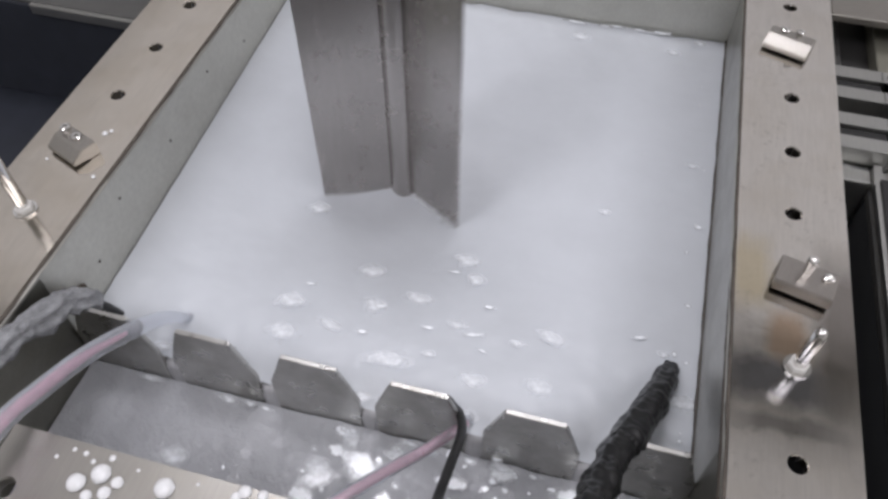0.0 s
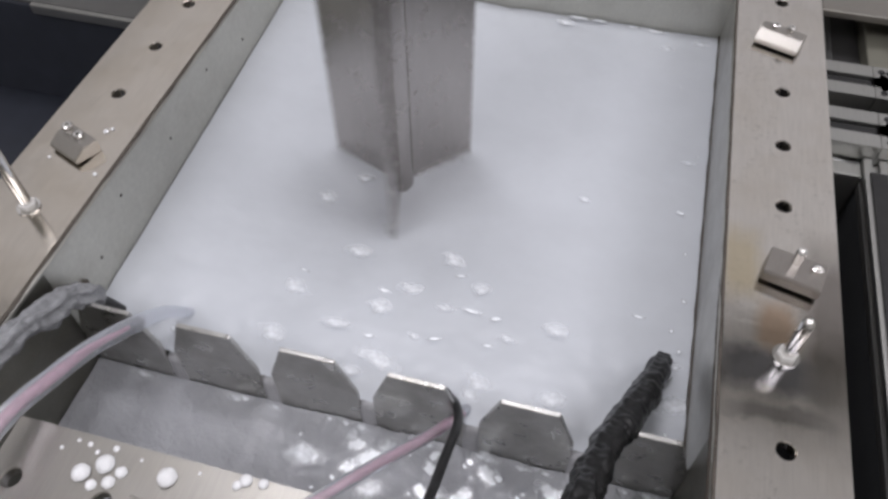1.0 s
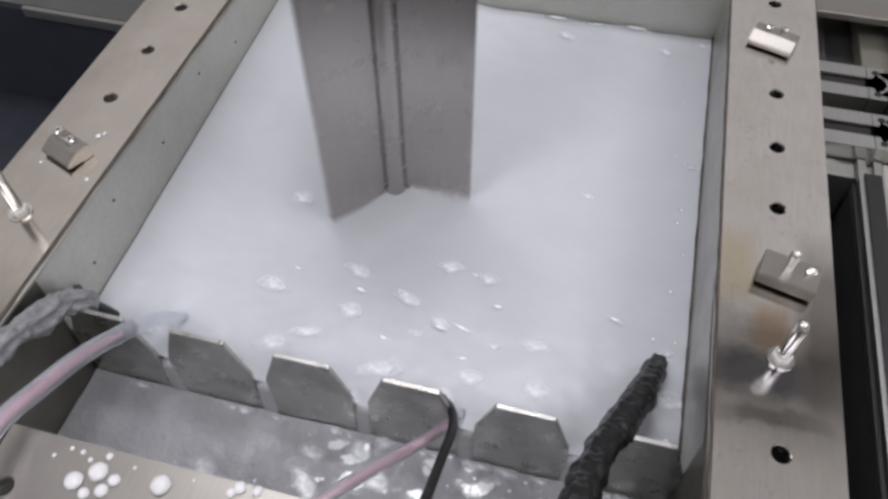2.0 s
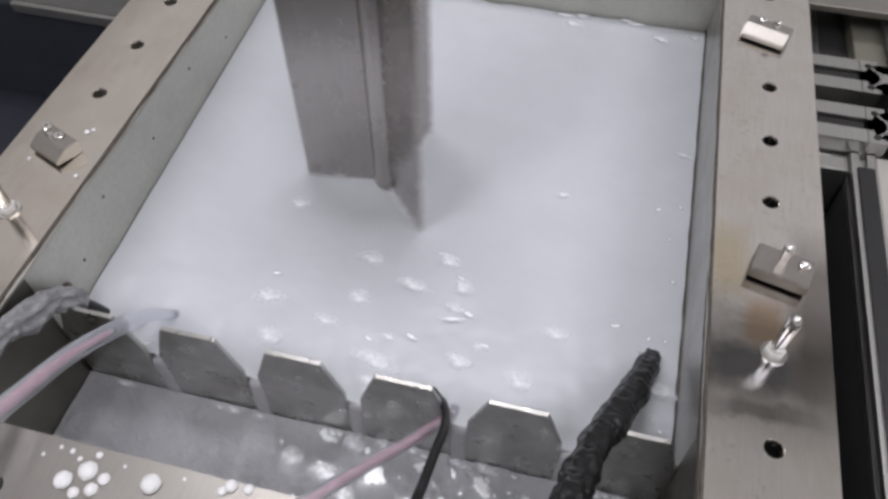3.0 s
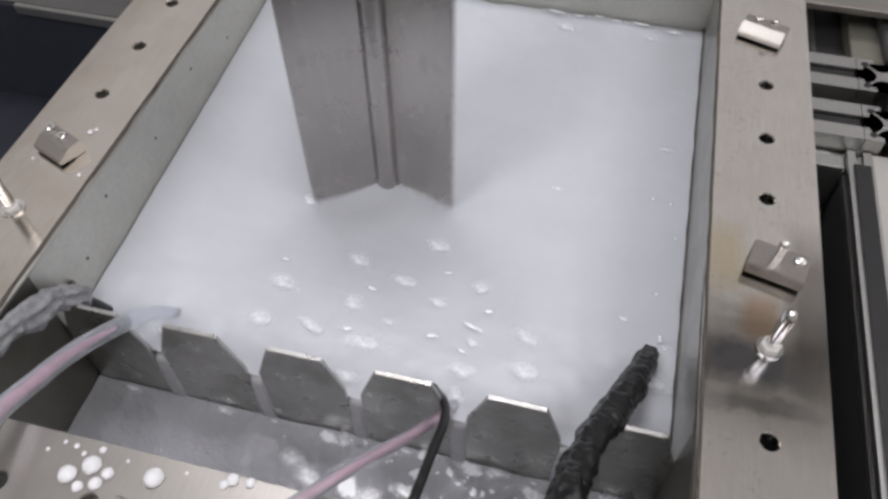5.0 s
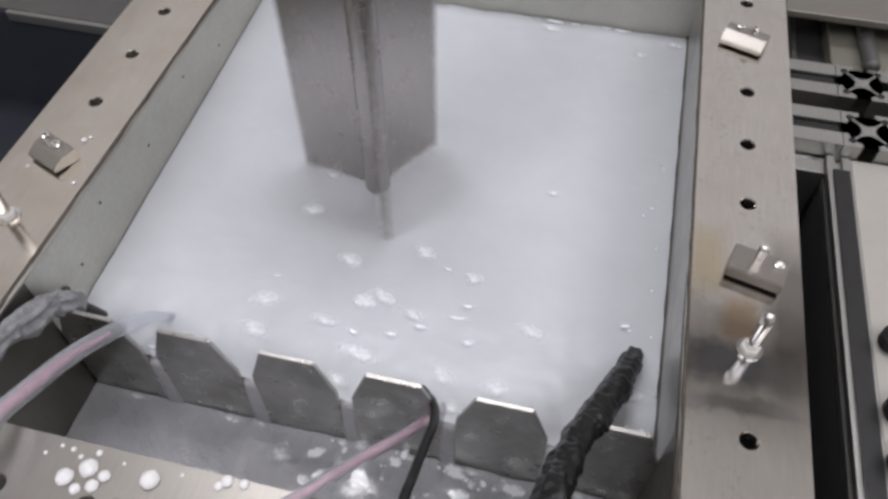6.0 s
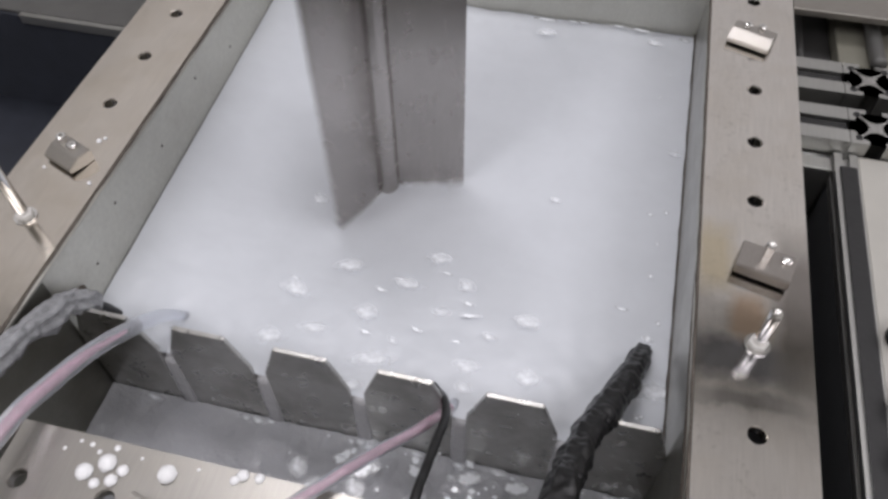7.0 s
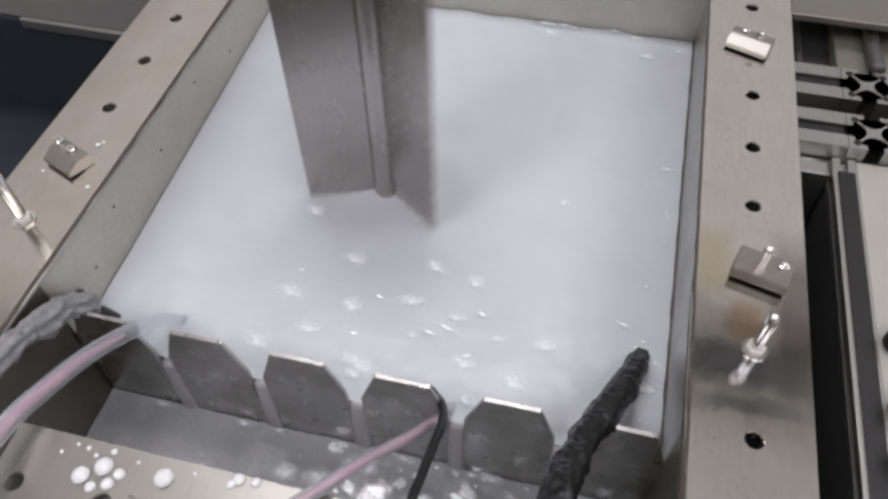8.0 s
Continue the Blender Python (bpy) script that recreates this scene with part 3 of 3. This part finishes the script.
wrap_line = spline([(-0.256, 0.192, -0.066), (-0.257, 0.186, -0.048), (-0.258, 0.178, -0.030), (-0.259, 0.166, -0.018), (-0.257, 0.147, -0.006), (-0.256, 0.128, 0.004), (-0.258, 0.10, 0.012), (-0.262, 0.03, 0.012), (-0.27, -0.04, 0.0), (-0.28, -0.09, BENCH_Z + 0.005)], 10)
wrapped = empty("wrapped_cable", "frayed cable wrapped in torn grey tape hanging into the tank", "cable")
part("cable_core", tube_bm(wrap_line, 0.0030, 14, 2), RUBBER, wrapped, "dark cable core", smooth=True)
for i0, i1, wr in ((14, 31, 0.0058), (27, 48, 0.0064), (45, 66, 0.0060)):
    part("tape_wrap", tube_bm(wrap_line[i0:i1], lambda t, wr=wr: wr * (0.72 + 0.34 * math.sin(math.pi * (0.08 + 0.84 * t)) ** 0.6), 36, 6, 0.12, 90, 0.5), CLOTH, wrapped, "torn grey tape wrap", smooth=True)
part("rust_band", tube_bm([(XL + 0.0006, 0.191, -0.041), (XL + 0.0008, 0.187, -0.037), (XL + 0.0008, 0.174, -0.026), (XL + 0.0007, 0.159, -0.017), (XL + 0.0006, 0.136, -0.008)], lambda t: 0.0020 + 0.0006 * math.sin(t * 17), 10, 12, 0.5, 170), SEALANT, wrapped, "dark brown dirty sealant", smooth=True)


# ---- foam drops ----
def drop(x, y, r, z=0.0):
    bm = bmesh.new()
    bmesh.ops.create_icosphere(bm, subdivisions=3, radius=1)
    bmesh.ops.delete(bm, geom=[v for v in bm.verts if v.co.z < -0.2], context="VERTS")
    for v in bm.verts:
        k = 1 + 0.10 * noise.noise(v.co * 2.2 + Vector((x * 900, y * 900, 0)))
        v.co = Vector((v.co.x * r * k, v.co.y * r * k, max(0, (v.co.z + 0.2) * r * 0.75)))
    ob = part("foam_drop", bm, FOAM, smooth=True)
    ob.location = (x, y, z)
    return tagged(ob, "round white foam drop on the steel plate", "foam drop", "foam drops on the plate")


for fx, fy, fr in ((-0.188, 0.0765, 0.0042), (-0.1795, 0.0828, 0.0044), (-0.1708, 0.081, 0.0028), (-0.174, 0.0755, 0.0030), (-0.181, 0.0725, 0.0026), (-0.150, 0.0840, 0.0046), (-0.116, 0.0915, 0.0030), (-0.108, 0.092, 0.0024), (-0.1785, 0.0905, 0.0016), (-0.191, 0.0895, 0.0013),
                   (-0.197, 0.090, 0.0010), (-0.186, 0.0870, 0.0012), (-0.203, 0.0850, 0.0010), (-0.165, 0.0885, 0.0009), (-0.119, 0.0885, 0.0022), (-0.137, 0.0895, 0.0009), (-0.289, 0.274, 0.0018), (-0.2865, 0.277, 0.0013), (-0.277, 0.240, 0.0014), (-0.311, 0.246, 0.0010)):
    drop(fx, fy, fr)

# ---- neighbouring frame of aluminium extrusions ----
def extrusion(label, parts):
    ob = empty("aluminium_extrusion", label, "extrusion", "extrusions beside the tank")
    for name, bm, material in parts:
        part(name, bm, material, ob)
    return ob


ALONG_Y = Euler((radians(-90), 0, 0)).to_matrix().to_4x4()
ALONG_X = Euler((0, radians(90), 0)).to_matrix().to_4x4()
extrusion("slotted aluminium extrusion running beside the tank rail", [
    ("bar", tslot_bm(0.015, 0.6115, Matrix.Translation((0.181, -0.21, -0.0375)) @ ALONG_Y), ALUMINIUM),
    # dark boxes added for the shade in the gap and the groove
    ("gap_shade", box_bm(0.1742, 0.1880, -0.205, 0.388, BENCH_Z, -0.0455), DARK),
    ("groove_shade_strip", box_bm(0.1765, 0.1870, -0.205, 0.388, -0.0305, -0.0284, 0.0004), RUBBER)])
for ey in (0.4195, 0.469):
    extrusion("short slotted aluminium cross bar behind the tank rail", [
        ("bar", tslot_bm(0.034, 0.0390, Matrix.Translation((0.1415, ey, -0.037)) @ ALONG_X), ALUMINIUM),
        # black strip laid in the slot to give its shade
        ("slot_shade_strip", box_bm(0.1416, 0.1803, ey - 0.0042, ey + 0.0042, -0.0305, -0.0225), RUBBER),
        ("foot", box_bm(0.15, 0.17, ey - 0.01, ey + 0.01, BENCH_Z, -0.054), ALUMINIUM)])
    corners = [(px + qx * 0.0115, ey + qy * 0.0115) for px in (0.1980, 0.2320) for qx in (-1, 1) for qy in (-1, 1)]
    extrusion("upright slotted aluminium post with its cut end up", [
        ("post", tslot_bm(0.034, -0.02 - BENCH_Z, Matrix.Translation((0.1980, ey, BENCH_Z))), ALUMINIUM),
        ("post", tslot_bm(0.034, -0.02 - BENCH_Z, Matrix.Translation((0.2320, ey, BENCH_Z))), ALUMINIUM)]
        + [("bore", lathe_bm([(0.0024, -0.021), (0.0024, -0.0197), (0, -0.0197)], 14, Matrix.Translation((bx, by, 0))), RUBBER) for bx, by in corners])
tagged(part("steel_ledge", box_bm(0.1415, 0.1735, 0.388, 0.4000, BENCH_Z, -0.034, 0.001), ALUMINIUM), "pale metal ledge below the cross bar", "ledge")
panel = empty("side_panel", "beige grey panel with black knobs beside the aluminium extrusion", "panel", at=(0.27, 0.1, BENCH_Z))
p_inv = Matrix.Translation((-0.27, -0.1, -BENCH_Z))
part("board", placed(box_bm(0.1893, 0.34, -0.2, 0.4018, BENCH_Z, -0.031, 0.001), p_inv), BEIGE, panel)
for kx, ky in ((0.1985, 0.257), (0.1965, 0.214), (0.1955, 0.185)):
    part("knob", placed(lathe_bm([(0.006, 0), (0.008, 0.003), (0.008, 0.010), (0.006, 0.012), (0, 0.012)], 18, Matrix.Translation((kx, ky, -0.0308))), p_inv), RUBBER, panel, "black plastic knob")
tagged(part("olive_plate", box_bm(0.1805, 0.40, 0.487, 0.60, BENCH_Z, -0.024, 0.001), OLIVE), "dull olive-grey plate behind the extrusions", "plate")
# black sheet added where the opening behind the bars is only dark depth
cover = empty("gap_shade_sheet", "black sheet standing for the shaded gap behind the cross bars", "cover", at=(0.157, 0.501, BENCH_Z))
c_inv = Matrix.Translation((-0.157, -0.501, -BENCH_Z))
part("sheet", placed(box_bm(0.1415, 0.1800, 0.487, 0.60, BENCH_Z, -0.034, 0.001), c_inv), BLACK, cover)
part("rib", placed(tube_bm([(0.1572, 0.4875, -0.0335), (0.1572, 0.50, -0.0335), (0.1572, 0.58, -0.0335)], 0.0026, 10, 4), c_inv), DULL_PIPE, cover, "faintly paler dark rib", smooth=True)
pipe = tube_bm([(0.206, 0.4872, -0.0190), (0.2055, 0.500, -0.0190), (0.203, 0.575, -0.0190)], 0.0055, 16, 4)
tagged(part("grey_pipe", pipe, DULL_PIPE, smooth=True), "short dull grey pipe lying behind the posts", "pipe")
beam = empty("grey_beam", "dark grey steel beam with a pale worn edge", "beam", at=(0, 0, 0))
part("body", box_bm(-0.75, -0.335, 0.498, 0.58, BENCH_Z, -0.1015, 0.002), NAVY, beam)
part("top_plate", box_bm(-0.75, -0.335, 0.4995, 0.58, -0.1013, -0.098, 0.0008), DULL_PIPE, beam, "dull grey top plate")
part("edge_strip", box_bm(-0.535, -0.36, 0.494, 0.499, -0.108, -0.098, 0.001), ALUMINIUM, beam, "pale worn metal edge strip")


# ---- moving foam patches and lamp glints painted white on the water ----
def crest(seed, size, longer, material):
    bm = bmesh.new()
    cover = bm.verts.layers.float.new("cover")
    n, rings = 26, 6
    rows = []
    for j in range(rings + 1):
        t = j / rings
        row = []
        for k in range(n):
            ang = 2 * math.pi * k / n
            r = size * t * (0.9 + 0.3 * noise.noise((math.cos(ang) * 1.3 + seed * 3.7, math.sin(ang) * 1.3, seed)))
            x, y = r * math.cos(ang) * longer, r * math.sin(ang)
            h = 0.00014 * (1 - t ** 2) * (1 + 0.9 * noise.noise((x * 190, y * 190, seed)))
            v = bm.verts.new((x, y, h))
            v[cover] = 0.5 + 0.5 * math.cos(math.pi * t)
            row.append(v)
        rows.append(row)
    for a, b in zip(rows, rows[1:]):
        for k in range(n):
            j = (k + 1) % n
            bm.faces.new((a[k], a[j], b[j], b[k]))
    bmesh.ops.remove_doubles(bm, verts=bm.verts, dist=1e-6)
    ob = part("foam_glint", bm, material, smooth=True)
    return tagged(ob, "small white patch on the milky water, foam and painted glint", "foam crest", "foam crests on the water")


rng = random.Random(7)
CRESTS = []


def apart(draw, gap):
    """A start for a crest that keeps off the crests placed before it."""
    for tries in range(60):
        x, y = draw()
        near = [math.hypot(x - p[1][0], y - p[1][1]) for p in CRESTS]
        if not near or min(near) > gap * (1 - tries / 90):
            break
    return x, y


for k in range(24):
    zone = k % 8
    if zone < 4:
        start = apart(lambda: (rng.gauss(-0.065, 0.05), rng.triangular(0.182, 0.27, 0.19)), 0.018)
    elif zone == 4:
        start = (rng.uniform(0.062, 0.080), rng.uniform(0.20, 0.50))
    elif zone == 5:
        start = (rng.uniform(-0.05, 0.07), rng.uniform(0.505, 0.535))
    elif zone == 6:
        start = apart(lambda: (rng.uniform(-0.24, 0.06), rng.uniform(0.184, 0.20)), 0.022)
    else:
        start = apart(lambda: (rng.uniform(-0.24, 0.04), rng.uniform(0.24, 0.42)), 0.03)
    CRESTS.append((crest(k, rng.uniform(0.003, 0.011), rng.uniform(1.3, 2.8), FOAM_GLINT_SOFT), start, rng.random(), "basin"))
for k in range(62):
    start = apart(lambda: (max(-0.24, min(0.07, rng.gauss(-0.035, 0.055))), rng.uniform(0.108, 0.165)), 0.0035)
    CRESTS.append((crest(50 + k, rng.choice((0.002, 0.003, 0.004, 0.007, 0.012)), rng.uniform(0.5, 2.2), FOAM_GLINT_SOFT if k % 2 else FOAM_GLINT_FILM), start, rng.random(), "channel"))
for k in range(18):
    start = (rng.uniform(-0.25, 0.07), 0.1665)
    CRESTS.append((crest(150 + k, rng.uniform(0.003, 0.006), rng.uniform(1.5, 3.0), FOAM_GLINT_SOFT), start, rng.random(), "foot"))
for k in range(5):
    CRESTS.append((crest(180 + k, rng.uniform(0.002, 0.004), rng.uniform(3.5, 6.0), FOAM_GLINT_FILM), (rng.uniform(-0.05, 0.06), 0.5365), rng.random(), "rim"))
for k in range(5):
    start = apart(lambda: (rng.gauss(-0.075, 0.045), rng.uniform(0.20, 0.29)), 0.025)
    CRESTS.append((crest(190 + k, rng.uniform(0.008, 0.013), rng.uniform(1.0, 1.8), FOAM_GLINT_SOFT), start, rng.random(), "basin"))
for k in range(9):
    start = apart(lambda: (rng.gauss(-0.065, 0.055), rng.triangular(0.182, 0.29, 0.19)), 0.010)
    CRESTS.append((crest(200 + k, rng.uniform(0.0014, 0.0026), rng.uniform(2.5, 5.0), FOAM_GLINT_FILM), start, rng.random(), "basin"))


for k in range(12):
    start = (rng.uniform(0.066, 0.0745), rng.uniform(0.19, 0.52))
    CRESTS.append((crest(230 + k, rng.uniform(0.0012, 0.0028), rng.uniform(1.0, 2.0), FOAM_GLINT_FILM), start, rng.random(), "basin"))
for k in range(44):
    start = (max(-0.11, min(0.072, rng.gauss(0.0, 0.05))), rng.uniform(0.112, 0.166))
    CRESTS.append((crest(250 + k, rng.choice((0.002, 0.003, 0.005, 0.008)), rng.uniform(0.8, 2.0), FOAM_GLINT_FILM), start, rng.random(), "channel"))


def level(t):
    """How far the water in the overflow channel has sunk at t seconds."""
    marks = ((0.0, 0.008), (1.0, 0.003), (1.5, -0.001), (3.5, -0.012), (5.5, -0.021), (7.0, -0.026), (8.0, -0.029))
    for (t0, z0), (t1, z1) in zip(marks, marks[1:]):
        if t <= t1:
            return z0 + (z1 - z0) * (t - t0) / (t1 - t0)
    return marks[-1][1]


def motions():
    walk(water_channel, [(t * 0.5, pose(0, 0, level(t * 0.5))) for t in range(17)])
    # the impeller turns clockwise as seen from above; the odd tenths lag a little
    rows = []
    for i in range(81):
        t = i * 0.1
        lag = 0.0234 if i % 2 else 0.0
        rows.append((t, pose(AX, AY, 0, 0, 0, 327 - 645.4 * (t - lag))))
    walk(impeller, rows)
    for ob, (x, y), ph, where in CRESTS:
        rows = []
        for i in range(41):
            t = i * 0.2
            a = 2 * math.pi * (ph + t * (0.9 + 0.5 * ph))
            px = x + 0.007 * math.sin(a) + 0.004 * math.sin(2.3 * a + 9 * ph)
            py = y + 0.006 * math.cos(a * 1.2)
            if where in ("foot", "rim"):
                py = y
            px = max(XL + 0.008, min(XR - 0.008, px))
            if where in ("basin", "rim"):
                z = basin(px, max(YW + 0.004, py)) + 0.0012 * math.sin(3.1 * a)
            else:
                z = channel(px, py) + level(t) + 0.0012 * math.sin(3.1 * a)
            rows.append((t, pose(px, py, z + 0.0014, math.sin(a * 2), math.cos(a * 1.7), {"foot": 4, "rim": 4, "basin": 16}.get(where, 40) * math.sin(a * 0.6))))
        walk(ob, rows)


motions()
